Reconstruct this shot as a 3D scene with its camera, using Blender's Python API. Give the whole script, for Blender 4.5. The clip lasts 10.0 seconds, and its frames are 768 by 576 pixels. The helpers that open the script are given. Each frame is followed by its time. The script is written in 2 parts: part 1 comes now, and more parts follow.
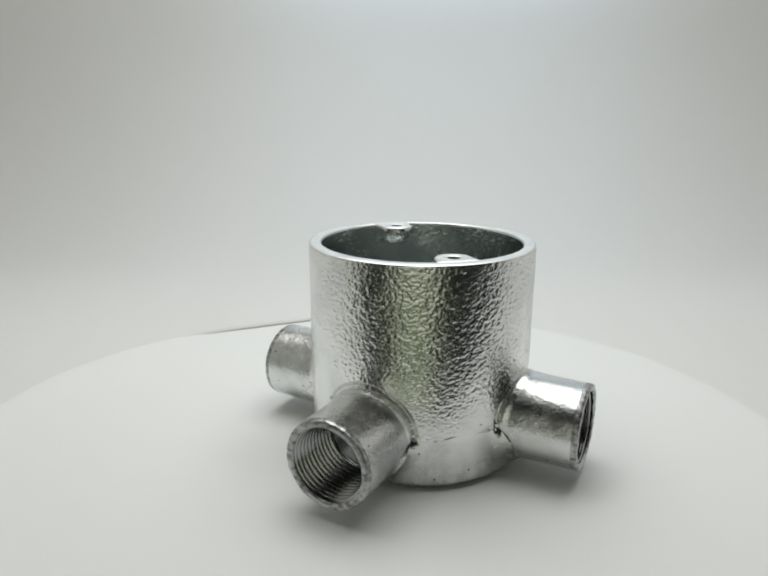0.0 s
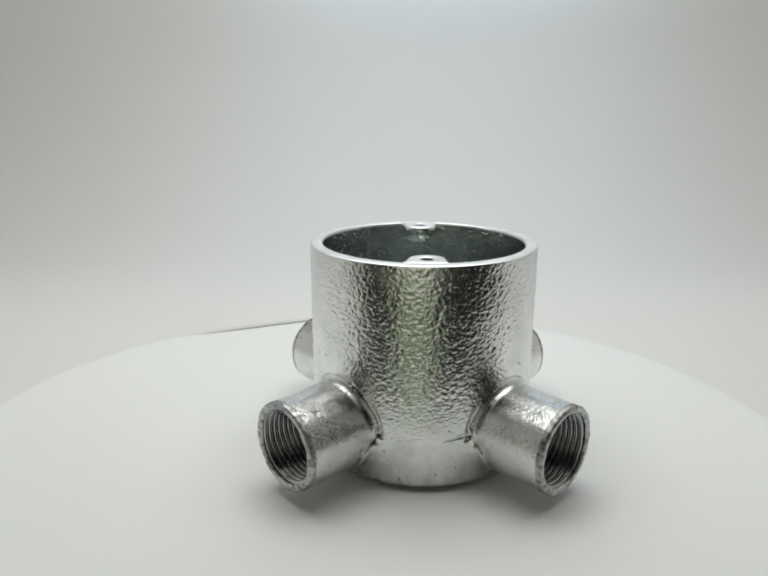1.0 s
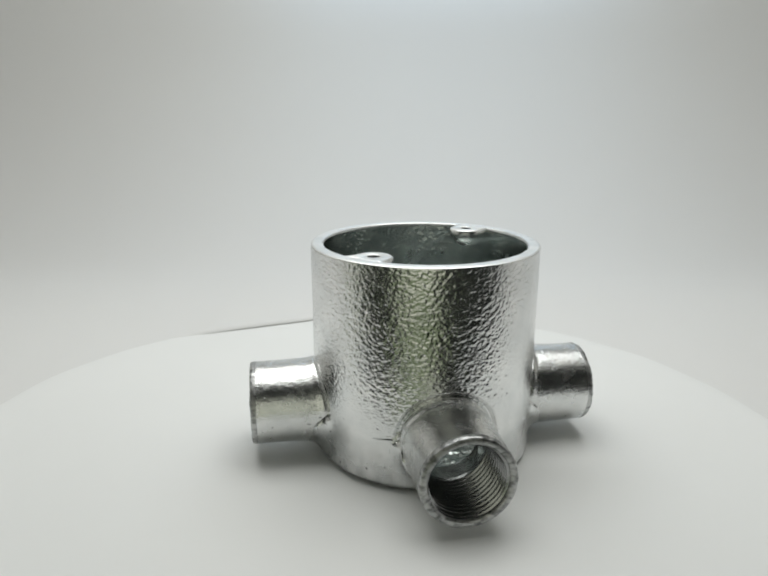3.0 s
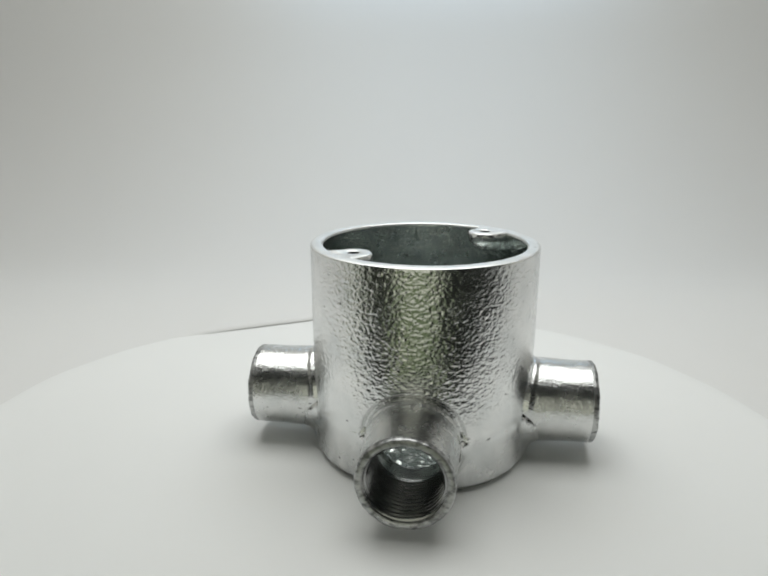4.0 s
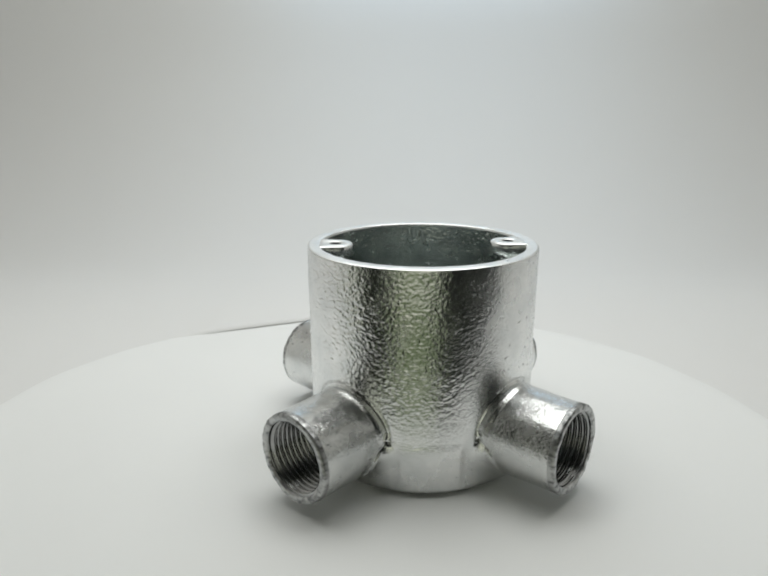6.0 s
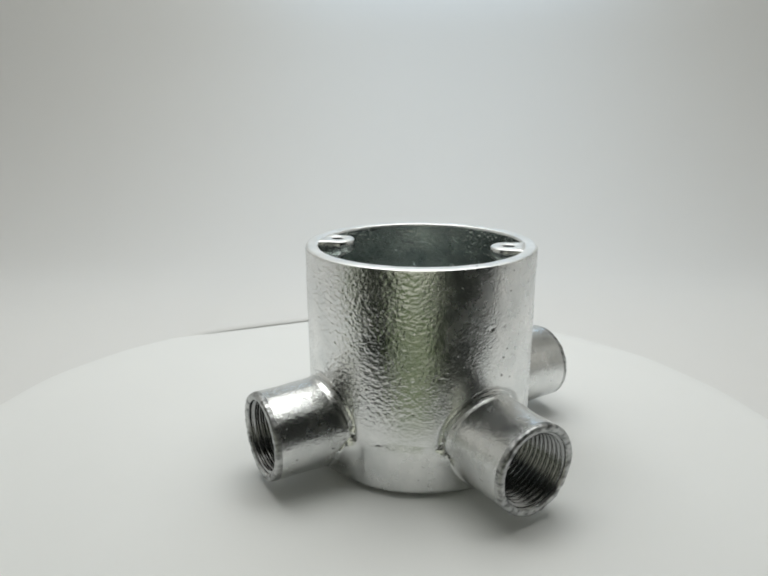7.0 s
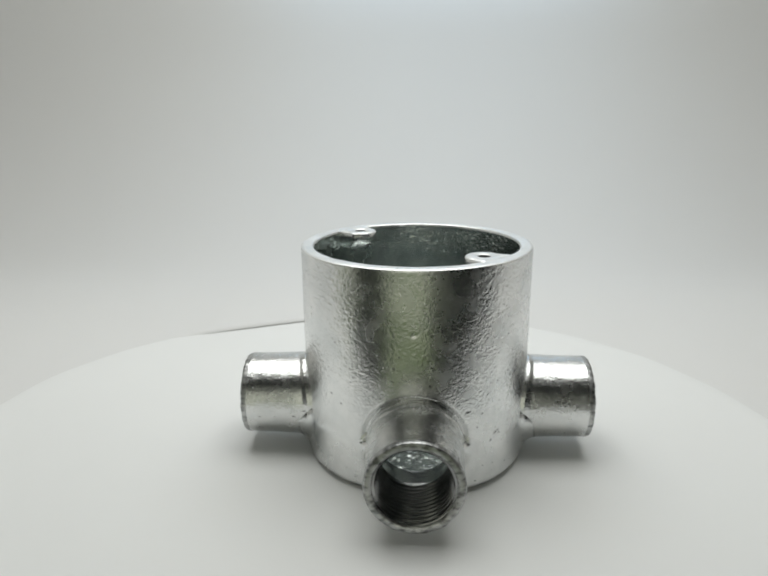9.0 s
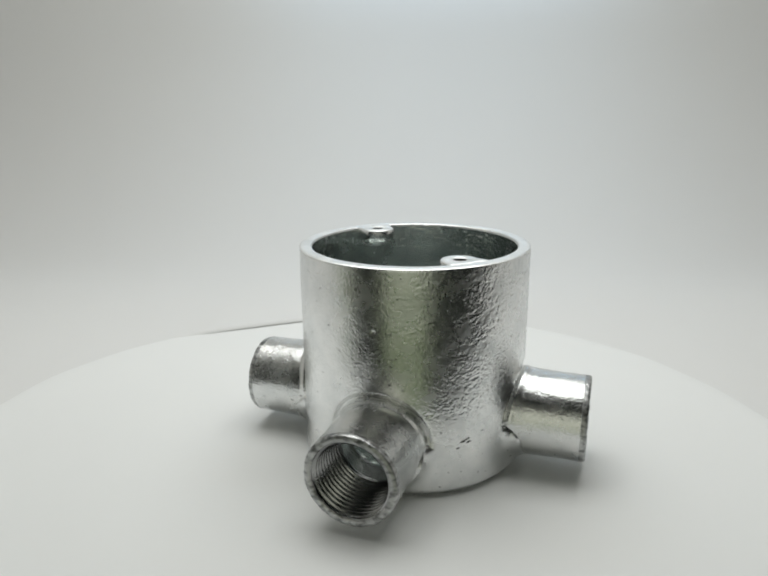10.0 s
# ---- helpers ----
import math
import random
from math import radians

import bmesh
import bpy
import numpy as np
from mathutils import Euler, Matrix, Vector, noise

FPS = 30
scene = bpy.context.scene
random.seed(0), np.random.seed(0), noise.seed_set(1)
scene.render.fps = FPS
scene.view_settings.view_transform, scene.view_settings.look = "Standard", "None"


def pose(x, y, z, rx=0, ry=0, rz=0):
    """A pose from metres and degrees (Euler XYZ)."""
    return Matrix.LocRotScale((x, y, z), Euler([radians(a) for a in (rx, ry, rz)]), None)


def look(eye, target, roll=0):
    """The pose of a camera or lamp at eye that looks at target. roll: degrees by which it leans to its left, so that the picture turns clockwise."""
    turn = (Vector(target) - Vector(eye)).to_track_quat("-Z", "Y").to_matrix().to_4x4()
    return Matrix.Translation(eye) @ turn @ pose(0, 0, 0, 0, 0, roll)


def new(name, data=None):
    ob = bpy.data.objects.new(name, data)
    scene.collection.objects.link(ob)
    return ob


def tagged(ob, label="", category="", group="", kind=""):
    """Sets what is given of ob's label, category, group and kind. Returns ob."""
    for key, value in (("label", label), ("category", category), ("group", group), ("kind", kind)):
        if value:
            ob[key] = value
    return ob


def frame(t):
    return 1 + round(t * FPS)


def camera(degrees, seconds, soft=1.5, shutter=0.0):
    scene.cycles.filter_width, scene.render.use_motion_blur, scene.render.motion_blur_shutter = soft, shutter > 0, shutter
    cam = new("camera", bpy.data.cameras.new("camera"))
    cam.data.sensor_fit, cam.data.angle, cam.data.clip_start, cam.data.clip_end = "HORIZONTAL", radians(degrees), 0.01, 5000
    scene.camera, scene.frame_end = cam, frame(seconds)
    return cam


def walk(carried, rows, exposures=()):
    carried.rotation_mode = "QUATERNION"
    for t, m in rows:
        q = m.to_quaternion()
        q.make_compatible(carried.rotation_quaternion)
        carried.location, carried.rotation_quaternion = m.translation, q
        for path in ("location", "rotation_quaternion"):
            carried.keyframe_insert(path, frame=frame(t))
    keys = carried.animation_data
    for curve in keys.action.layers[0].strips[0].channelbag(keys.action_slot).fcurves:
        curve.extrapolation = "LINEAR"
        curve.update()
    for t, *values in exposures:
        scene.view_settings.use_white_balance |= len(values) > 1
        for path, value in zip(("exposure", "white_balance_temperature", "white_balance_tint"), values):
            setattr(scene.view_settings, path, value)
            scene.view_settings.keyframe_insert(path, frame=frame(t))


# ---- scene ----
# Camera: stands still, about 18 cm from the fitting.
cam = camera(63.0, 10.0, soft=2.0)
STAND = pose(0, -0.17739, 0.09766, 0, 0, 3.12) @ pose(0, 0, 0, 74.33) @ pose(0, 0, 0, 0, 0, -0.22)
walk(cam, [(0.0, STAND), (10.0, STAND)])

# ---- world and light ----
# The room outside the light tent.
world = bpy.data.worlds.new("room_light")
scene.world = world
world.use_nodes = True
world.node_tree.nodes["Background"].inputs[0].default_value = (0.90, 0.92, 0.76, 1)
world.node_tree.nodes["Background"].inputs[1].default_value = 0.62
scene.view_settings.exposure = 0.0


def area_lamp(name, size_x, size_y, watts, colour, m):
    data = bpy.data.lights.new(name, "AREA")
    data.shape, data.size, data.size_y = "RECTANGLE", size_x, size_y
    data.energy, data.color = watts, colour
    ob = new(name, data)
    ob.matrix_world = m
    return ob


# The tent's lamp panel under its roof.
area_lamp("tent_lamp", 0.40, 0.26, 1.18, (0.99, 1.0, 0.972), look((-0.01, 0.062, 0.39), (-0.01, 0.062, 0)))
# Added cold fill, no known source: tints the top of the backdrop blue.
area_lamp("backdrop_tint_fill", 0.26, 0.02, 0.080, (0.42, 0.70, 1.0), look((0.02, 0.325, 0.255), (0.02, 0.35, 0.10)))


# ---- materials ----
def material(name):
    mat = bpy.data.materials.new(name)
    mat.use_nodes = True
    tree = mat.node_tree
    return mat, tree, tree.nodes["Principled BSDF"]


def node(tree, kind, **values):
    made = tree.nodes.new(kind)
    for key, value in values.items():
        made.inputs[key.replace("_", " ")].default_value = value
    return made


def ramp(tree, source, stops):
    made = tree.nodes.new("ShaderNodeValToRGB")
    while len(made.color_ramp.elements) < len(stops):
        made.color_ramp.elements.new(0.5)
    for element, (place, value) in zip(made.color_ramp.elements, stops):
        element.position = place
        element.color = (*value, 1) if isinstance(value, tuple) else (value, value, value, 1)
    tree.links.new(source, made.inputs[0])
    return made.outputs[0]


def bumps(tree, shader, layers):
    """Chained bump layers: (height socket, strength, distance in metres)."""
    normal = None
    for height, strength, distance in layers:
        b = node(tree, "ShaderNodeBump", Strength=strength, Distance=distance)
        tree.links.new(height, b.inputs["Height"])
        if normal:
            tree.links.new(normal, b.inputs["Normal"])
        normal = b.outputs[0]
    tree.links.new(normal, shader.inputs["Normal"])


def noise_at(tree, scale, detail=3.0, rough=0.5, stretch=(1, 1, 1)):
    coords = tree.nodes.new("ShaderNodeTexCoord")
    mapping = node(tree, "ShaderNodeMapping", Scale=stretch)
    tree.links.new(coords.outputs["Object"], mapping.inputs[0])
    n = node(tree, "ShaderNodeTexNoise", Scale=scale, Detail=detail, Roughness=rough)
    tree.links.new(mapping.outputs[0], n.inputs["Vector"])
    return n.outputs["Fac"]


def zinc(name, dull=0.0, base=0.83, speck=0.73, relief=0.7, depth=0.00005, foot=0.0, stain=0.22, fade=0.05, grain=(1, 1, 1), tint=(1, 1, 1)):
    """Hot-dip galvanised iron: bright, uneven zinc with dull patches and dark specks."""
    mat, tree, shader = material(name)
    shader.inputs["Metallic"].default_value = 1.0
    patch = ramp(tree, noise_at(tree, 110, 4, 0.6), [(0.3, tuple(base * c * k for c, k in zip((0.86, 0.88, 0.88), tint))), (0.7, tuple(base * c * k for c, k in zip((1.06, 1.06, 1.05), tint)))])
    specks = ramp(tree, noise_at(tree, 520, 2, 0.5, (1, 1, 1.6)), [(speck, 1.0), (speck + fade, stain)])
    mix = tree.nodes.new("ShaderNodeMix")
    mix.data_type, mix.blend_type = "RGBA", "MULTIPLY"
    mix.inputs["Factor"].default_value = 1.0
    tree.links.new(patch, mix.inputs["A"])
    tree.links.new(specks, mix.inputs["B"])
    tree.links.new(mix.outputs["Result"], shader.inputs["Base Color"])
    gloss = ramp(tree, noise_at(tree, 160, 5, 0.65), [(0.3, 0.13 + dull), (0.7, 0.27 + dull)])
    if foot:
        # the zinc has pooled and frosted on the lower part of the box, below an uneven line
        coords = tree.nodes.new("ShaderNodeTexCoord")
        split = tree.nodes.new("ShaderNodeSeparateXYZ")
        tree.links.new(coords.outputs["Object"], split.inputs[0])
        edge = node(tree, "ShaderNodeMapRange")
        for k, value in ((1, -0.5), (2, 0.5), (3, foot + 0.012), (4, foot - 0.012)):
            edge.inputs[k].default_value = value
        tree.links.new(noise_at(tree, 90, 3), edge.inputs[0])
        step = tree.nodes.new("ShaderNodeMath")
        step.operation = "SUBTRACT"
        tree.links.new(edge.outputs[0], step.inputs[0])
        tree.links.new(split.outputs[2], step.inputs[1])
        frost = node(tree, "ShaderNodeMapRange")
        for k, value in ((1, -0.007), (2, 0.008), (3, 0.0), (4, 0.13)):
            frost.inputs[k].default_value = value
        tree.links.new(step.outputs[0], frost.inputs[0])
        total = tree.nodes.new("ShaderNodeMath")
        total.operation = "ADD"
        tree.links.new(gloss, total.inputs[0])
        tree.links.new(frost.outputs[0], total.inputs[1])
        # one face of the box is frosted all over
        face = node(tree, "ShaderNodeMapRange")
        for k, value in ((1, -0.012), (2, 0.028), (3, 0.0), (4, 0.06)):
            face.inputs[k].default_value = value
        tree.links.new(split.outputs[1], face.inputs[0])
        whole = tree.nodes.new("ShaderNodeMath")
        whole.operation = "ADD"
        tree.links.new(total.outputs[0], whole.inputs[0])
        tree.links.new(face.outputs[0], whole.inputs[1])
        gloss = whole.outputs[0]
        # the opposite face's foot is dull and blotched, with reflected shade coloured in
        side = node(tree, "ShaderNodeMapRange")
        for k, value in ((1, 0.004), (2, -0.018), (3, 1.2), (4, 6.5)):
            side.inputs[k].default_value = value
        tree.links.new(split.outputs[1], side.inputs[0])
        blotch_shade = tree.nodes.new("ShaderNodeMath")
        blotch_shade.operation = "MULTIPLY"
        tree.links.new(frost.outputs[0], blotch_shade.inputs[0])
        tree.links.new(side.outputs[0], blotch_shade.inputs[1])
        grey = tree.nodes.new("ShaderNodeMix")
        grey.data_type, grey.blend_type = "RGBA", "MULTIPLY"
        tree.links.new(blotch_shade.outputs[0], grey.inputs["Factor"])
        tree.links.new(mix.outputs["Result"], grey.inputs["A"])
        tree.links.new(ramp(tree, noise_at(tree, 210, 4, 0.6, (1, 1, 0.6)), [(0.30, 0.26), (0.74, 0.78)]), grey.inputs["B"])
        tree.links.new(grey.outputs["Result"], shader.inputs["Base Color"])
    tree.links.new(gloss, shader.inputs["Roughness"])
    bumps(tree, shader, [(noise_at(tree, 1500, 3, 0.6, grain), relief, depth), (noise_at(tree, 2800, 2, 0.6, grain), 0.6, 0.00005)])
    return mat


def white_sheet(name, colour, rough, grain, scale):
    """Matt white paper or cloth with a faint tooth and faint grey clouds."""
    mat, tree, shader = material(name)
    cloud = ramp(tree, noise_at(tree, scale, 4), [(0.25, tuple(c * 0.975 for c in colour)), (0.75, colour)])
    tree.links.new(cloud, shader.inputs["Base Color"])
    shader.inputs["Roughness"].default_value = rough
    shader.inputs["Specular IOR Level"].default_value = 0.25
    bumps(tree, shader, [(noise_at(tree, 1800, 3), grain, 0.0001)])
    return mat


ZINC = zinc("galvanised_zinc", dull=0.05, base=0.80, speck=0.70, relief=0.9, depth=0.00011, grain=(0.6, 1, 1))
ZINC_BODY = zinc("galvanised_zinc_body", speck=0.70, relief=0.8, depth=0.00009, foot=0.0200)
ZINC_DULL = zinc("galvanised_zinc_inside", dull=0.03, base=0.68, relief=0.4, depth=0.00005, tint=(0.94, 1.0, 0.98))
# bore zinc has its base darkened to stand in for shade inside the tube
ZINC_BORE_SHADED = zinc("shaded_zinc_bore", dull=-0.02, base=0.37, speck=0.72, relief=0.6)
ZINC_MOUTH = zinc("worn_zinc_mouth", dull=0.16, base=0.54, speck=0.44, relief=1.0, depth=0.00015, stain=0.38, fade=0.22)
# near-black base puts the shade down the screw hole into its colour
ZINC_HOLE = zinc("shaded_screw_hole", dull=0.3, base=0.16)
ZINC_FACE = zinc("filed_zinc_rim", dull=0.24, base=0.86, speck=0.74, relief=0.5)
BOARD = white_sheet("white_board", (0.853, 0.863, 0.853), 0.75, 0.10, 14)
BACKDROP = white_sheet("white_backdrop_paper", (0.775, 0.775, 0.765), 0.9, 0.08, 5)
TENT = white_sheet("white_tent_cloth", (0.90, 0.88, 0.855), 0.9, 0.2, 9)
BLACK = white_sheet("black_panel_cloth", (0.035, 0.037, 0.036), 0.95, 0.4, 30)
GREEN_PLANE = white_sheet("green_reflection_sheet", (0.18, 0.235, 0.125), 0.6, 0.2, 6)
TABLE = white_sheet("dark_table_top", (0.05, 0.048, 0.045), 0.6, 0.2, 25)


# ---- mesh helpers ----
def mesh_of(name, verts, faces, mats, indices=None, smooth=True):
    me = bpy.data.meshes.new(name)
    me.from_pydata([tuple(v) for v in verts], [], [tuple(f) for f in faces])
    for m in mats:
        me.materials.append(m)
    if indices is not None:
        me.polygons.foreach_set("material_index", np.asarray(indices, dtype=np.int32))
    me.polygons.foreach_set("use_smooth", np.full(len(me.polygons), smooth))
    me.update()
    return me


def pieces(name, verts, faces, index, mats):
    """One mesh for each material index, each with its own vertices only."""
    made = []
    for k, (label, mat) in enumerate(zip(name, mats)):
        chosen = faces[index == k]
        used, again = np.unique(chosen, return_inverse=True)
        made.append(mesh_of(label, np.asarray(verts)[used], again.reshape(-1, 4), [mat]))
    return made


def part(name, me, parent, label=""):
    ob = new(name, me)
    ob.parent = parent
    return tagged(ob, label) if label else ob


def box_mesh(name, lo, hi, mat, bevel=0.001):
    bm = bmesh.new()
    bmesh.ops.create_cube(bm, size=1.0)
    for v in bm.verts:
        v.co = Vector([lo[i] + (v.co[i] + 0.5) * (hi[i] - lo[i]) for i in range(3)])
    bmesh.ops.bevel(bm, geom=bm.edges[:], offset=bevel, segments=2, affect="EDGES")
    me = bpy.data.meshes.new(name)
    bm.to_mesh(me)
    bm.free()
    me.materials.append(mat)
    return me


def grid_faces(rows, cols, closed=True, flip=False):
    """Quads of a grid of vertices, rows x cols; closed: the columns wrap round."""
    i, j = np.meshgrid(np.arange(rows - 1), np.arange(cols if closed else cols - 1), indexing="ij")
    k = (j + 1) % cols
    quads = np.stack([i * cols + j, i * cols + k, (i + 1) * cols + k, (i + 1) * cols + j], -1).reshape(-1, 4)
    return quads[:, ::-1] if flip else quads


def ripple(points, scale, seed):
    """Smooth noise at each point, about -1 to 1."""
    shift = Vector((seed * 7.3, seed * 3.1, seed * 5.7))
    return np.array([noise.noise(Vector(p) * scale + shift) for p in points])


def smoothstep(a, b, x):
    s = np.clip((x - a) / (b - a), 0, 1)
    return s * s * (3 - 2 * s)


# ---- the place: a small photographic light tent ----
FLOOR = -0.0016


def backdrop():
    """A sheet of white paper that lies flat and sweeps up at the back."""
    profile = [(y, FLOOR) for y in np.linspace(-0.078, 0.20, 24)]
    profile += [(0.20 + 0.16 * math.sin(a), FLOOR + 0.16 * (1 - math.cos(a))) for a in np.linspace(0.05, math.pi / 2, 24)]
    profile += [(0.36, z) for z in np.linspace(FLOOR + 0.17, 0.478, 14)]
    xs = np.linspace(-0.3995, 0.3995, 60)
    verts = [(x, y, z) for y, z in profile for x in xs]
    faces = grid_faces(len(profile), len(xs), closed=False)
    ob = new("backdrop", mesh_of("backdrop", verts, faces, [BACKDROP]))
    m = ob.modifiers.new("thickness", "SOLIDIFY")
    m.thickness, m.offset = 0.0006, -1
    return tagged(ob, "white paper backdrop sweeping up behind the board", "backdrop", kind="structure")


def tent():
    for side, x0, x1, front in (("wall_west", -0.404, -0.40, -0.24), ("wall_east", 0.40, 0.404, -0.10)):
        tagged(new(side, box_mesh(side, (x0, front, FLOOR - 0.002), (x1, 0.37, 0.48), TENT)), "white cloth side wall of a light tent", "wall", kind="structure")
    # unseen black panels, added so that the zinc reflects a dark front
    for side, x0, x1, front in (("dark_panel_west", -0.404, -0.40, -0.24), ("dark_panel_east", 0.40, 0.404, -0.10)):
        tagged(new(side, box_mesh(side, (x0, -0.40, -0.30), (x1, front - 0.001, 0.48), BLACK)), "unseen black panel added for the dark bands reflected in the zinc", "curtain", kind="structure")
    tagged(new("wall_north", box_mesh("wall_north", (-0.40, 0.364, FLOOR - 0.002), (0.40, 0.368, 0.48), TENT)), "white cloth back wall of a light tent", "wall", kind="structure")
    tagged(new("ceiling", box_mesh("ceiling", (-0.404, -0.20, 0.482), (0.404, 0.37, 0.486), TENT)), "white cloth roof of a light tent", "ceiling", kind="structure")
    tagged(new("dark_panel_roof", box_mesh("dark_panel_roof", (-0.404, -0.40, 0.482), (0.404, -0.201, 0.486), BLACK)), "unseen black panel added above the camera to darken reflections", "curtain", kind="structure")
    # their gap is added to shape the pale stripe mirrored in the box
    for name, x0, x1 in (("dark_panel_south_west", -0.40, -0.195), ("dark_panel_south_east", 0.095, 0.40)):
        tagged(new(name, box_mesh(name, (x0, -0.404, -0.30), (x1, -0.40, 0.48), BLACK)), "unseen black panel added beside the gap for the reflected stripe", "curtain", kind="structure")
    tagged(new("dark_panel_south_top", box_mesh("dark_panel_south_top", (-0.1945, -0.404, 0.20), (0.0945, -0.40, 0.48), BLACK)), "unseen black panel added to end the reflected stripe at the top", "curtain", kind="structure")
    # unseen plane, its green added to colour the stripe mirrored in the box
    tagged(new("floor", box_mesh("floor", (-3.0, -3.5, -0.78), (3.0, 2.5, -0.75), GREEN_PLANE)), "unseen floor plane, added in green for the stripe reflected in the zinc", "floor", kind="structure")
    tagged(new("table_top", box_mesh("table_top", (-0.46, -0.084, -0.034), (0.46, 0.38, FLOOR - 0.003), TABLE)), "dark table top under the light tent", "table top", kind="structure")


CUT = radians(114.7)             # the board's straight stretch faces this way


def display_board():
    """The round white board on which the fitting turns, its rim a little uneven."""
    cx, cy, cols = -0.0144, -0.0070, 360
    a = np.linspace(0, 2 * math.pi, cols, endpoint=False)
    wave = 0.0008 * np.sin(5 * a + 0.4) + 0.0006 * np.sin(9 * a + 2.0) + 0.0003 * np.sin(23 * a)
    rows = [(0.0, 0.0), (0.04, 0.0), (0.08, 0.0), (0.11, 0.0), (0.126, 0.0), (0.1318, 0.0), (0.1321, -0.0001), (0.1323, -0.0003),
            (0.1323, -0.0011), (0.1321, -0.0014), (0.10, -0.0015), (0.0, -0.0015)]
    verts = []
    for r, z in rows:
        rr = r + wave * smoothstep(0.10, 0.126, r) if r else np.full(cols, 1e-5)
        rr = np.where(np.cos(a - CUT) > 0.5, np.minimum(rr, (0.1220 + min(0, r - 0.1323)) / np.maximum(np.cos(a - CUT), 0.5)), rr) if r > 0.12 else rr
        # cut straight towards the camera, out of view, to darken the zinc's reflection
        rr = np.where(np.sin(a) < -0.3, np.minimum(rr, 0.0640 / np.maximum(-np.sin(a), 0.3)), rr)
        verts += list(np.stack([cx + rr * np.cos(a), cy + rr * np.sin(a), np.full(cols, z)], 1))
    faces = grid_faces(len(rows), cols)
    ob = new("display_board", mesh_of("display_board", verts, faces[:, ::-1], [BOARD]))
    return tagged(ob, "round matt white card trimmed straight at one side", "display board")


def paper_sheet():
    """A second sheet, hung over the backdrop; its front edge lifts a little where it lies over the card's straight side."""
    xs = np.linspace(-0.3985, 0.3985, 240)
    w = (xs + 0.0144 - 0.1212 * math.cos(CUT)) / math.sin(CUT)
    straight = 0.1212 * math.sin(CUT) - w * math.cos(CUT)
    arc = np.sqrt(np.maximum(0.1293 ** 2 - (xs + 0.0144) ** 2, 0))
    front = -0.0070 + np.where(np.abs(xs + 0.0144) < 0.128, np.minimum(straight, arc), -0.068)
    over = smoothstep(-0.047, -0.033, w) * smoothstep(0.046, 0.036, w)
    lift = FLOOR + 0.0003 + over * (0.00155 + 0.0003 * smoothstep(-0.040, -0.012, w))
    verts = []
    for k in np.linspace(0, 1, 14):
        y = front + (0.20 - front) * k
        z = lift + (FLOOR + 0.0008 - lift) * float(smoothstep(0.0, 0.9, k))
        verts += list(np.stack([xs, y, z], 1))
    bend = [(0.20 + 0.1592 * math.sin(t), FLOOR + 0.0008 + 0.1592 * (1 - math.cos(t))) for t in np.linspace(0.05, math.pi / 2, 24)]
    for y, z in bend + [(0.3592, h) for h in np.linspace(FLOOR + 0.17, 0.474, 14)]:
        verts += [(x, y, z) for x in xs]
    faces = grid_faces(len(verts) // len(xs), len(xs), closed=False)
    ob = new("paper_sheet", mesh_of("paper_sheet", verts, faces, [BACKDROP]))
    m = ob.modifiers.new("thickness", "SOLIDIFY")
    m.thickness, m.offset = 0.0002, -1
    return tagged(ob, "white paper sheet sweeping up, edge lifted over the card", "paper sheet")


# ---- the conduit box ----
R, H = 0.0325, 0.06194          # outer radius and height of the box
RI = 0.0290                     # inner radius
ZC, RS = 0.0149, 0.01198        # height of the spouts' axes, their outer radius
SPOUTS = ((-135, 0.05124), (-45, 0.05084), (45, 0.05052), (135, 0.05097))
BORE = 0.0092


def around_spouts(theta, z):
    """Distance from the nearest spout's axis and the height above it, on the cylinder's skin."""
    best = np.full(theta.shape, 1.0)
    for deg, _ in SPOUTS:
        d = (theta - radians(deg) + math.pi) % (2 * math.pi) - math.pi
        s = np.where(np.abs(d) < 1.2, R * np.sin(d), 1.0)
        best = np.minimum(best, np.hypot(s, z - ZC))
    return best


def fillet(theta, z):
    """How far the skin swells out into the collar round each spout."""
    rho = around_spouts(theta, z)
    up = smoothstep(-0.004, 0.002, z - ZC)
    wide = 0.0042
    x = np.clip((RS + wide - rho) / wide, 0, 1)
    swell = (1 - up) * wide * (1 - np.sqrt(np.maximum(0, 1 - 0.96 * x * x)))
    # a groove outside the spout's collar
    crease = 0.0011 * np.exp(-((rho - RS - 0.0013) / 0.0007) ** 2) * smoothstep(-0.001, 0.003, z - ZC)
    return swell - crease


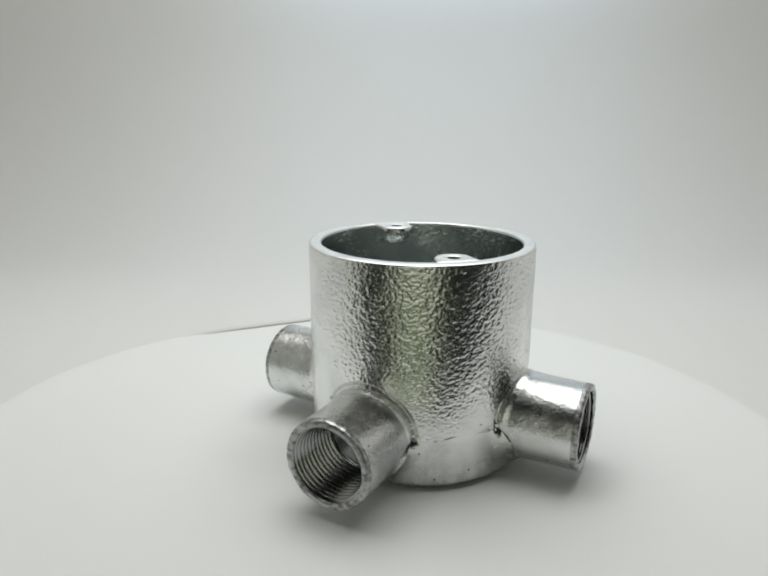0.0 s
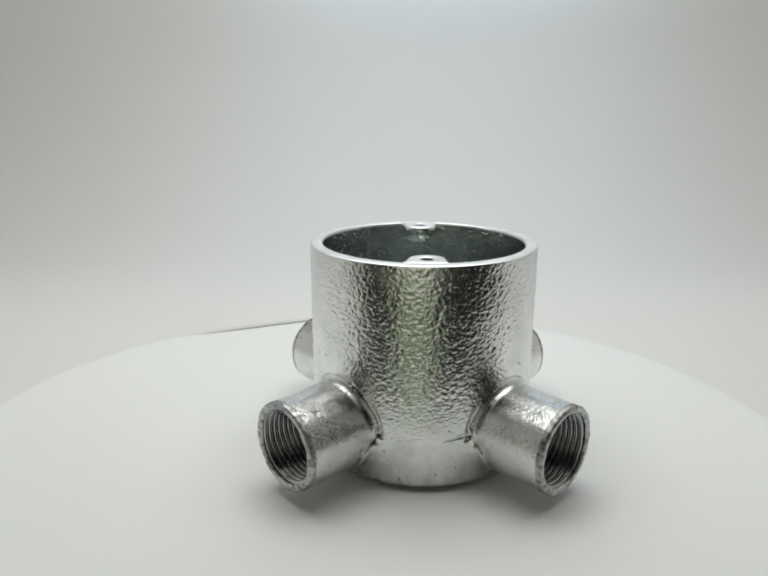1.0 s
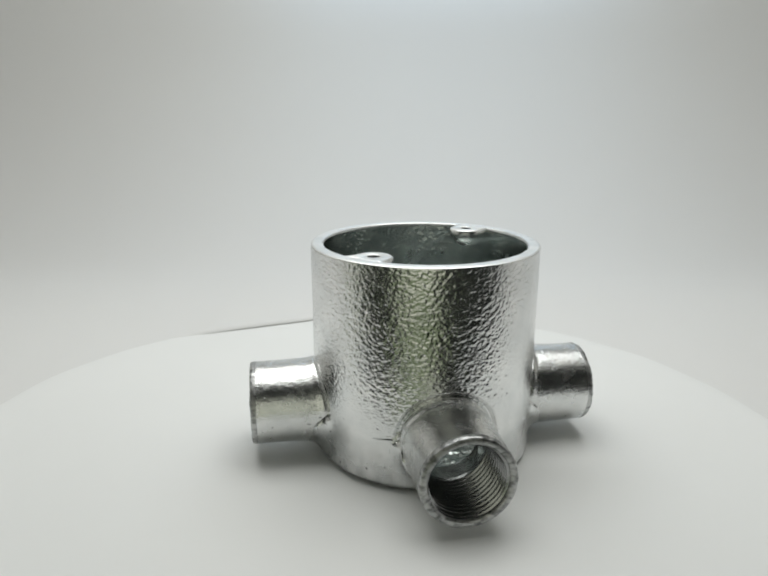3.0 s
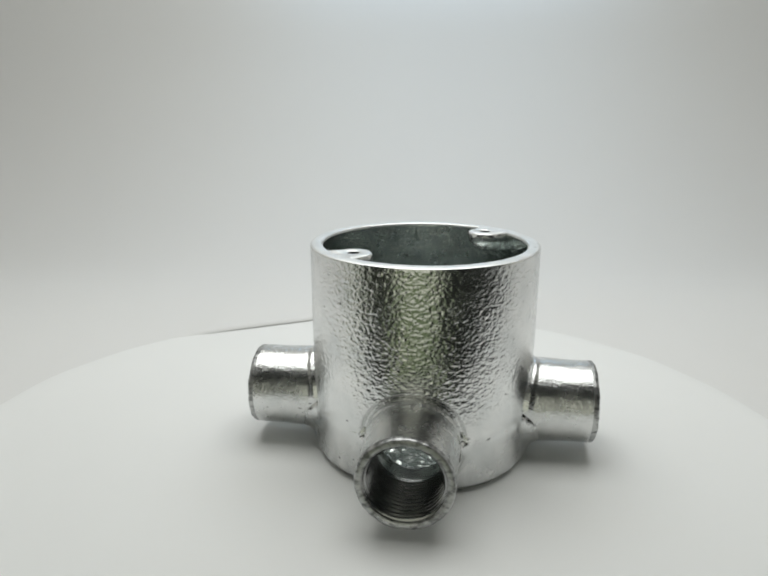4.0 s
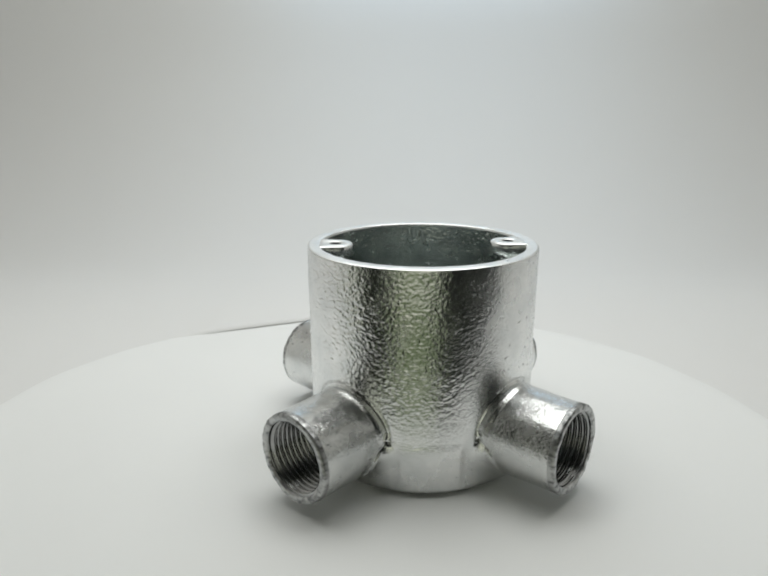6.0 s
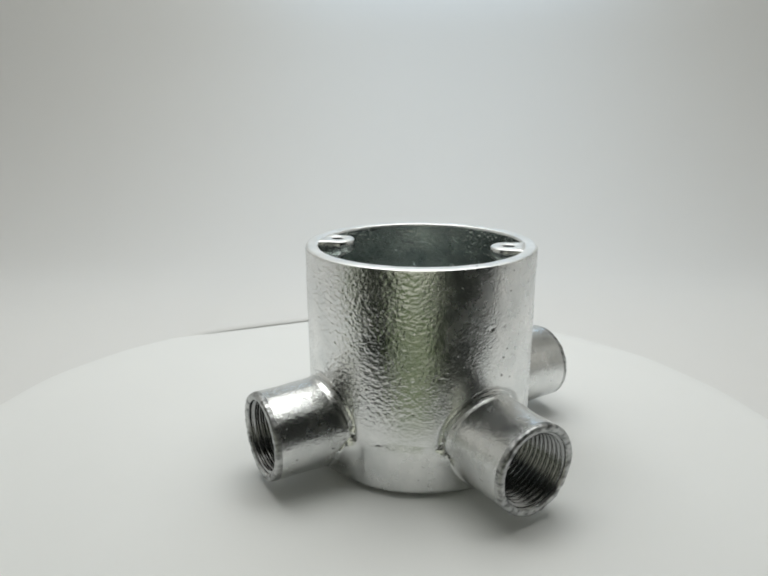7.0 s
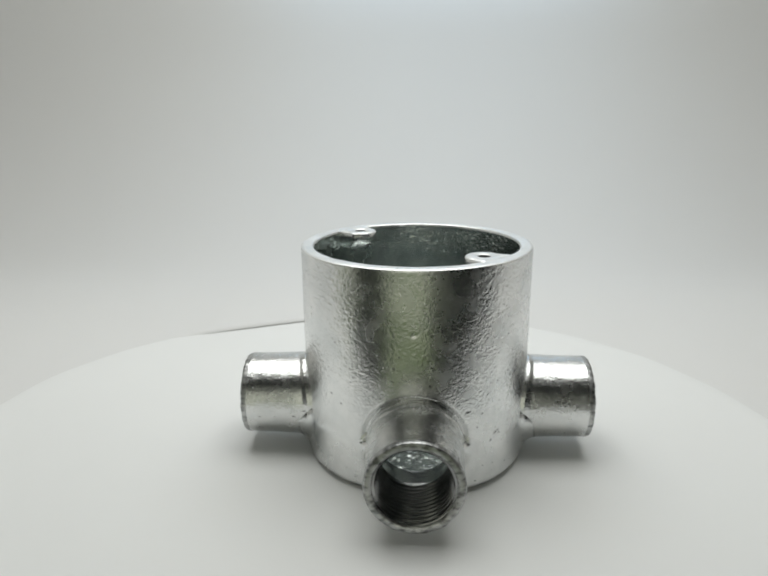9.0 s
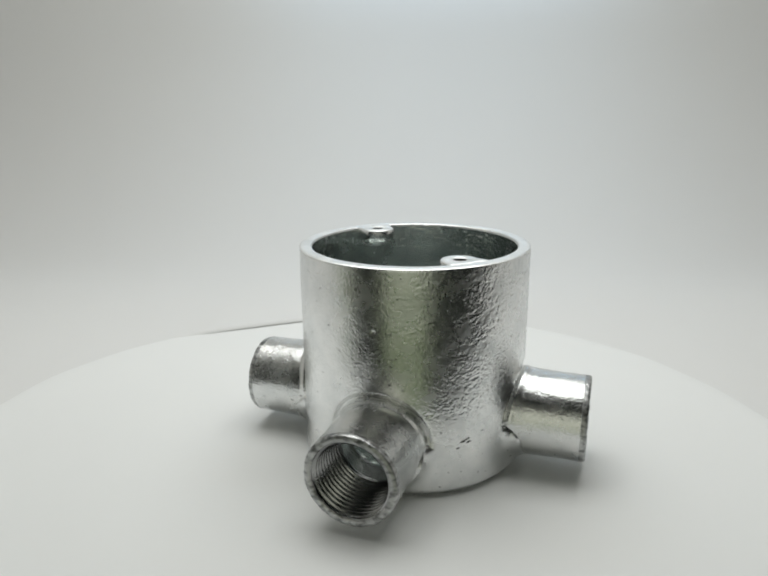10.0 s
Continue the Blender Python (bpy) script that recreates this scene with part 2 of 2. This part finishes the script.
def body_mesh():
    cols = 900
    a = np.linspace(0, 2 * math.pi, cols, endpoint=False)
    outer = [(R - 0.0020 + 0.0020 * math.sin(t), 0.0027 - 0.0020 * math.cos(t)) for t in np.linspace(0, math.pi / 2, 9)]
    outer += [(R, z) for z in np.linspace(0.0030, H - 0.0006, 270)]
    top = [(R - 0.0001, H - 0.00025), (R - 0.0004, H - 0.00003), (R - 0.0008, H), (R - 0.0020, H), (RI + 0.0006, H), (RI + 0.0003, H - 0.00005), (RI + 0.00006, H - 0.0003)]
    inner = [(RI, z) for z in np.linspace(H - 0.0008, H - 0.0165, 72)]
    inner += [(RI - 0.0006, z) for z in np.linspace(H - 0.0170, 0.0065, 44)]
    inner += [(RI - 0.0012, 0.0050), (RI - 0.003, 0.0042)] + [(r, 0.0040) for r in np.linspace(0.025, 0.0008, 48)] + [(1e-5, 0.0040)]
    under = [(1e-5, 0.0006), (0.02, 0.0006), (R - 0.0090, 0.0002), (R - 0.0082, 0.0), (R - 0.0050, 0.0), (R - 0.0042, 0.0006)]
    profile = under + outer + top + inner
    kind = ["u"] * len(under) + ["o"] * len(outer) + ["t"] * len(top) + ["i"] * len(inner)
    rr = np.array([p[0] for p in profile])[:, None] * np.ones(cols)
    zz = np.array([p[1] for p in profile])[:, None] * np.ones(cols)
    tt = np.ones(len(profile))[:, None] * a
    flat = lambda g: g.reshape(-1)
    pts = np.stack([flat(rr * np.cos(tt)), flat(rr * np.sin(tt)), flat(zz)], 1)
    kinds = np.repeat(np.array(kind), cols)
    th, z = flat(tt), flat(zz)
    # hammered casting skin: coarse on one face, nearly smooth on a stretch of the other, smooth near the foot
    o = kinds == "o"
    side = 0.5 - 0.5 * np.sin(th[o])
    warp = 0.0003 * np.stack([ripple(pts[o], 420, k) for k in (21, 22, 23)], 1)
    squash = (pts[o] + warp) * np.array([1, 1, 1.25])
    coarse = 0.6 * ripple(squash, 850, 1) + 0.75 * ripple(squash, 1450, 2) + 0.4 * ripple(squash, 2300, 12)
    low = ripple(pts[o], 90, 3)
    plain = np.abs((np.degrees(th[o]) - 42 + 180) % 360 - 180)
    level = (0.24 + 0.76 * smoothstep(14, 46, plain + 14 * low)) * (0.66 + 0.34 * smoothstep(0.36, 0.86, side + 0.22 * low))
    foot = 0.16 + 0.84 * smoothstep(0.016, 0.026, z[o] + 0.004 * low)
    edge = smoothstep(H, H - 0.0012, z[o])
    fine = ripple(pts[o], 2700, 28)
    push = (0.000125 * coarse * level + 0.000022 * fine) * foot * edge + 0.00012 * low
    # casting seam at the spouts' height, and a low pad by the foot of one face
    off = around_spouts(th[o], z[o])
    seam = np.exp(-((z[o] - ZC - 0.0004 - 0.0004 * low - 0.0003 * coarse) / 0.00035) ** 2) * smoothstep(0.10, 0.4, ripple(pts[o], 160, 4))
    push -= 0.00003 * seam
    # scattered dents
    dents = random.Random(5)
    for _ in range(34):
        at, up, wide, tall = dents.uniform(-math.pi, math.pi), dents.uniform(0.010, 0.058), dents.uniform(0.00025, 0.0007), dents.uniform(0.0002, 0.0005)
        away = R * ((th[o] - at + math.pi) % (2 * math.pi) - math.pi)
        push -= dents.uniform(0.00006, 0.00022) * np.exp(-(away / wide) ** 2 - ((z[o] - up) / tall) ** 2)
    # ragged nicks along the seam
    for _ in range(34):
        at, up, wide, tall = dents.uniform(-math.pi, math.pi), ZC + dents.gauss(0.0006, 0.0007), dents.uniform(0.0004, 0.0013), dents.uniform(0.00016, 0.0003)
        away = R * ((th[o] - at + math.pi) % (2 * math.pi) - math.pi)
        push -= dents.uniform(0.00008, 0.00026) * np.exp(-(away / wide) ** 2 - ((z[o] - up - 0.25 * away) / tall) ** 2)
    # a dark nick where each collar meets the seam
    for deg, _ in SPOUTS:
        for hand in (-1, 1):
            away = R * ((th[o] - radians(deg) - hand * (RS + 0.0017) / R + math.pi) % (2 * math.pi) - math.pi)
            push -= 0.0006 * np.exp(-(away / 0.0007) ** 2 - ((z[o] - ZC - 0.0004 + 0.6 * hand * away - 0.0004 * coarse) / 0.0004) ** 2)
    d = (np.degrees(th[o]) + 180) % 360 - 180
    pad = smoothstep(-17.5, -14.5, d) * smoothstep(15, 12, d) * smoothstep(ZC + 0.001, ZC - 0.002, z[o]) * smoothstep(0.0, 0.002, z[o])
    push += 0.00017 * pad
    push += fillet(th[o], z[o]) * smoothstep(-0.001, 0.004, z[o])
    pts[o, 0] += push * np.cos(th[o])
    pts[o, 1] += push * np.sin(th[o])
    # uneven rim and rough inside
    t = (kinds == "t") & (np.hypot(pts[:, 0], pts[:, 1]) < RI + 0.0009)
    jag = 0.00016 * ripple(pts[t], 300, 5) + 0.00045 * smoothstep(0.25, 0.6, ripple(pts[t], 420, 6)) * smoothstep(0.1, 0.5, ripple(pts[t], 60, 7))
    pts[t, 0] += jag * np.cos(th[t])
    pts[t, 1] += jag * np.sin(th[t])
    i = (kinds == "i") & (np.hypot(pts[:, 0], pts[:, 1]) > 0.027)
    band = smoothstep(H - 0.0105, H - 0.0085, z[i] + 0.0006 * ripple(pts[i], 180, 24))
    lumps = 0.00010 * ripple(pts[i], 1050, 8) + 0.00010 * ripple(pts[i], 1900, 10)
    rough = ((0.12 + 1.0 * band) * lumps + 0.00012 * ripple(pts[i], 150, 9)) * smoothstep(H, H - 0.0015, z[i])
    pts[i, 0] += rough * np.cos(th[i])
    pts[i, 1] += rough * np.sin(th[i])
    # the zinc has frozen in ripples on the floor of the box
    f = (kinds == "i") & (np.hypot(pts[:, 0], pts[:, 1]) < 0.0255)
    pts[f, 2] += 0.00045 * ripple(pts[f], 330, 26) + 0.00020 * ripple(pts[f], 800, 27)
    faces = grid_faces(len(profile), cols)
    # bores through the wall
    mid_t = th[faces[:, 0]] + math.pi / cols
    mid_z = z[faces].mean(1)
    radius = np.hypot(pts[faces[:, 0], 0], pts[faces[:, 0], 1])
    hole = (around_spouts(mid_t, mid_z) < BORE + 0.0018) & (radius > 0.0275)
    row_kind = kinds[faces[:, 0]]
    index = np.where(row_kind == "t", 1, np.where(row_kind == "i", 2, 0))
    return pieces(("body", "rim", "lining"), pts, faces[~hole], index[~hole], (ZINC_BODY, ZINC_FACE, ZINC_DULL))


def spout_meshes(length, seed):
    """A short tube along +x: skin with its worn mouth, and the threaded bore."""
    cols = 224
    a = np.linspace(0, 2 * math.pi, cols, endpoint=False)
    xs = list(np.linspace(0.0265, length - 0.0011, 84))
    skin = [(x, RS + 0.0004 * float(smoothstep(0.045, 0.032, x))) for x in xs]
    skin += [(length - 0.0005, RS - 0.00003), (length - 0.0002, RS - 0.00016), (length - 0.00004, RS - 0.0004), (length, RS - 0.0008),
             (length - 0.00002, BORE + 0.0013), (length - 0.0002, BORE + 0.0009), (length - 0.0005, BORE + 0.0007)]
    x = np.array([p[0] for p in skin])[:, None] * np.ones(cols)
    r = np.array([p[1] for p in skin])[:, None] * np.ones(cols)
    t = np.ones(len(skin))[:, None] * a
    pts = np.stack([x, r * np.cos(t), r * np.sin(t)], -1).reshape(-1, 3)
    # collar: the upper half flares where it meets the box
    skin_at = np.sqrt(R * R - np.minimum(pts[:, 1] ** 2, 0.0002))
    near = pts[:, 0] - skin_at
    flare = 0.00035 * smoothstep(0.0024, 0.0006, near) * (1 - 0.5 * smoothstep(0.0008, -0.0006, near)) * smoothstep(-0.002, 0.002, pts[:, 2])
    pts[:, 1:] *= np.where(pts[:, 0] < length - 0.004, 1 + flare / RS, 1)[:, None]
    mouth = smoothstep(length - 0.0012, length - 0.0003, pts[:, 0])
    outside = np.hypot(pts[:, 1], pts[:, 2]) > RS - 0.001
    bump = np.where(outside, 0.00003 * ripple(pts * np.array([0.5, 1, 1]), 800, seed) + 0.00007 * ripple(pts, 130, seed + 1), 0)
    dent = mouth * (0.00009 * ripple(pts, 700, seed + 2) + 0.00030 * np.minimum(0, ripple(pts, 230, seed + 3)))
    grow = 1 + (bump + np.where(outside, dent, 0.00008 * mouth * ripple(pts, 500, seed + 4))) / np.hypot(pts[:, 1], pts[:, 2])
    pts[:, 1:] *= grow[:, None]
    pts[:, 0] += 0.00016 * mouth * (ripple(pts, 450, seed + 5) + 0.4 * ripple(pts, 1100, seed + 6))
    faces = grid_faces(len(skin), cols)
    index = np.where(np.arange(len(faces)) // cols >= len(xs) - 3, 1, 0)
    tube, mouth_ring = pieces(("spout", "mouth"), pts, faces[:, ::-1], index, (ZINC, ZINC_MOUTH))
    # bore: a helical thread of 1.5 mm pitch, then a smooth throat and a lip in the box
    pitch = 0.0015
    bx = np.concatenate([np.linspace(length - 0.0004, 0.0340, 130), np.linspace(0.0338, 0.0262, 14)])
    gx = bx[:, None] * np.ones(cols)
    gt = np.ones(len(bx))[:, None] * a
    phase = (gx / pitch + gt / (2 * math.pi)) % 1.0
    tooth = np.clip(1.35 * (1 - np.abs(2 * phase - 1)) - 0.15, 0, 1)
    depth = 0.00080 * tooth * smoothstep(0.0340, 0.0352, gx)
    gr = BORE + depth + 0.0009 * smoothstep(length - 0.0012, length - 0.0003, gx) + 0.0013 * smoothstep(0.0335, 0.0325, gx)
    bore_pts = np.stack([gx, gr * np.cos(gt), gr * np.sin(gt)], -1).reshape(-1, 3)
    lip = np.stack([np.full(cols, 0.0264), (BORE + 0.0018) * np.cos(a), (BORE + 0.0018) * np.sin(a)], 1)
    bore_pts = np.concatenate([bore_pts, lip])
    bore = mesh_of("threaded_bore", bore_pts, grid_faces(len(bx) + 1, cols), [ZINC_BORE_SHADED])
    return tube, mouth_ring, bore


def lug_mesh(hand):
    """An ear inside the rim with a screw hole; x points outwards, the top lies at z = 0; hand: the side on which it runs out along the rim."""
    cols, hole = 96, 0.0017
    a = np.linspace(0, 2 * math.pi, cols, endpoint=False)
    # outline about the hole: a round nose that widens into the wall
    nose, wall = 0.0050, 0.0046
    out = []
    for t in a:
        c, s = math.cos(t), math.sin(t)
        if c <= 0:
            rad = nose
        else:
            rad = min(wall / max(c, 1e-6), (nose + (0.0046 if s * hand > 0 else 0.0014) * c * c) / max(abs(s), 0.12))
        out.append(rad)
    out = np.array(out)
    verts, rows = [], [(hole - 0.0003, -0.0042, 0), (hole, -0.0002, 0), (hole + 0.0001, 0.0, 0), (1.0, 0.0, 0.0004), (1.0, -0.0004, 0.0), (1.0, -0.0030, 0.0), (0.85, -0.0040, 0.0), (0.55, -0.0056, 0.0), (0.11, -0.0064, 0.0)]
    for r, z, inset in rows:
        if r < 0.1:
            x, y = r * np.cos(a), r * np.sin(a)
        else:
            reach = (out - inset) * r
            x, y = reach * np.cos(a) + (1 - r) * 0.0046, reach * np.sin(a)
        verts += list(np.stack([x, y, np.full(cols, z)], 1))
    verts = np.array(verts)
    wob = ripple(verts, 300, 40)
    rim = np.hypot(verts[:, 0], verts[:, 1]) > 0.003
    verts[rim, :2] *= (1 + 0.05 * wob[rim])[:, None]
    # lumpy zinc has set under the ear
    low = verts[:, 2] < -0.001
    low &= rim
    verts[low] += np.stack([ripple(verts[low], 420, 41 + k) for k in range(3)], 1) * np.array([0.0007, 0.0007, 0.0009])
    faces = grid_faces(len(rows), cols)
    index = np.where(np.arange(len(faces)) // cols < 4, 1, 0)
    index[: cols] = 2
    return mesh_of("lug", verts, faces, [ZINC, ZINC_FACE, ZINC_HOLE], index)


def conduit_box():
    box = tagged(new("conduit_box"), "round galvanised iron conduit box with four threaded spouts", "conduit box")
    shell, rim, lining = body_mesh()
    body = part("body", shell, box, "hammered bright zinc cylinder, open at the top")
    part("rim", rim, body, "flat filed rim")
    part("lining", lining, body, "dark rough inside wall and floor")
    for n, (deg, length) in enumerate(SPOUTS):
        tube, mouth_ring, bore = spout_meshes(length, 11 + 9 * n)
        spout = part("spout", tube, box)
        spout.matrix_basis = pose(0, 0, ZC, 0, 0, deg)
        part("mouth", mouth_ring, spout, "worn dull mouth ring")
        part("threaded_bore", bore, spout, "threaded bore, zinc darkened for the shade inside")
    for deg in (-90, 90):
        part("lug", lug_mesh(deg), box, "flat bright ear with a screw hole").matrix_basis = pose(0, 0, 0, 0, 0, deg) @ pose(0.0247, 0, H - 0.00003)
    return box


backdrop()
tent()
display_board()
paper_sheet()
BOX = conduit_box()


def motions():
    """The box turns steadily clockwise (seen from above), a little off the axis and a little out of plumb."""
    rows = []
    for t in np.linspace(0, 10, 21):
        turn = 19.0 - 17.23 * t + 0.0146 * t * t
        rows.append((float(t), pose(0, 0, 0.00021, 0, 0, turn) @ pose(0.00127, 0.00118, 0, 0, 0.41, 0)))
    walk(BOX, rows)


motions()
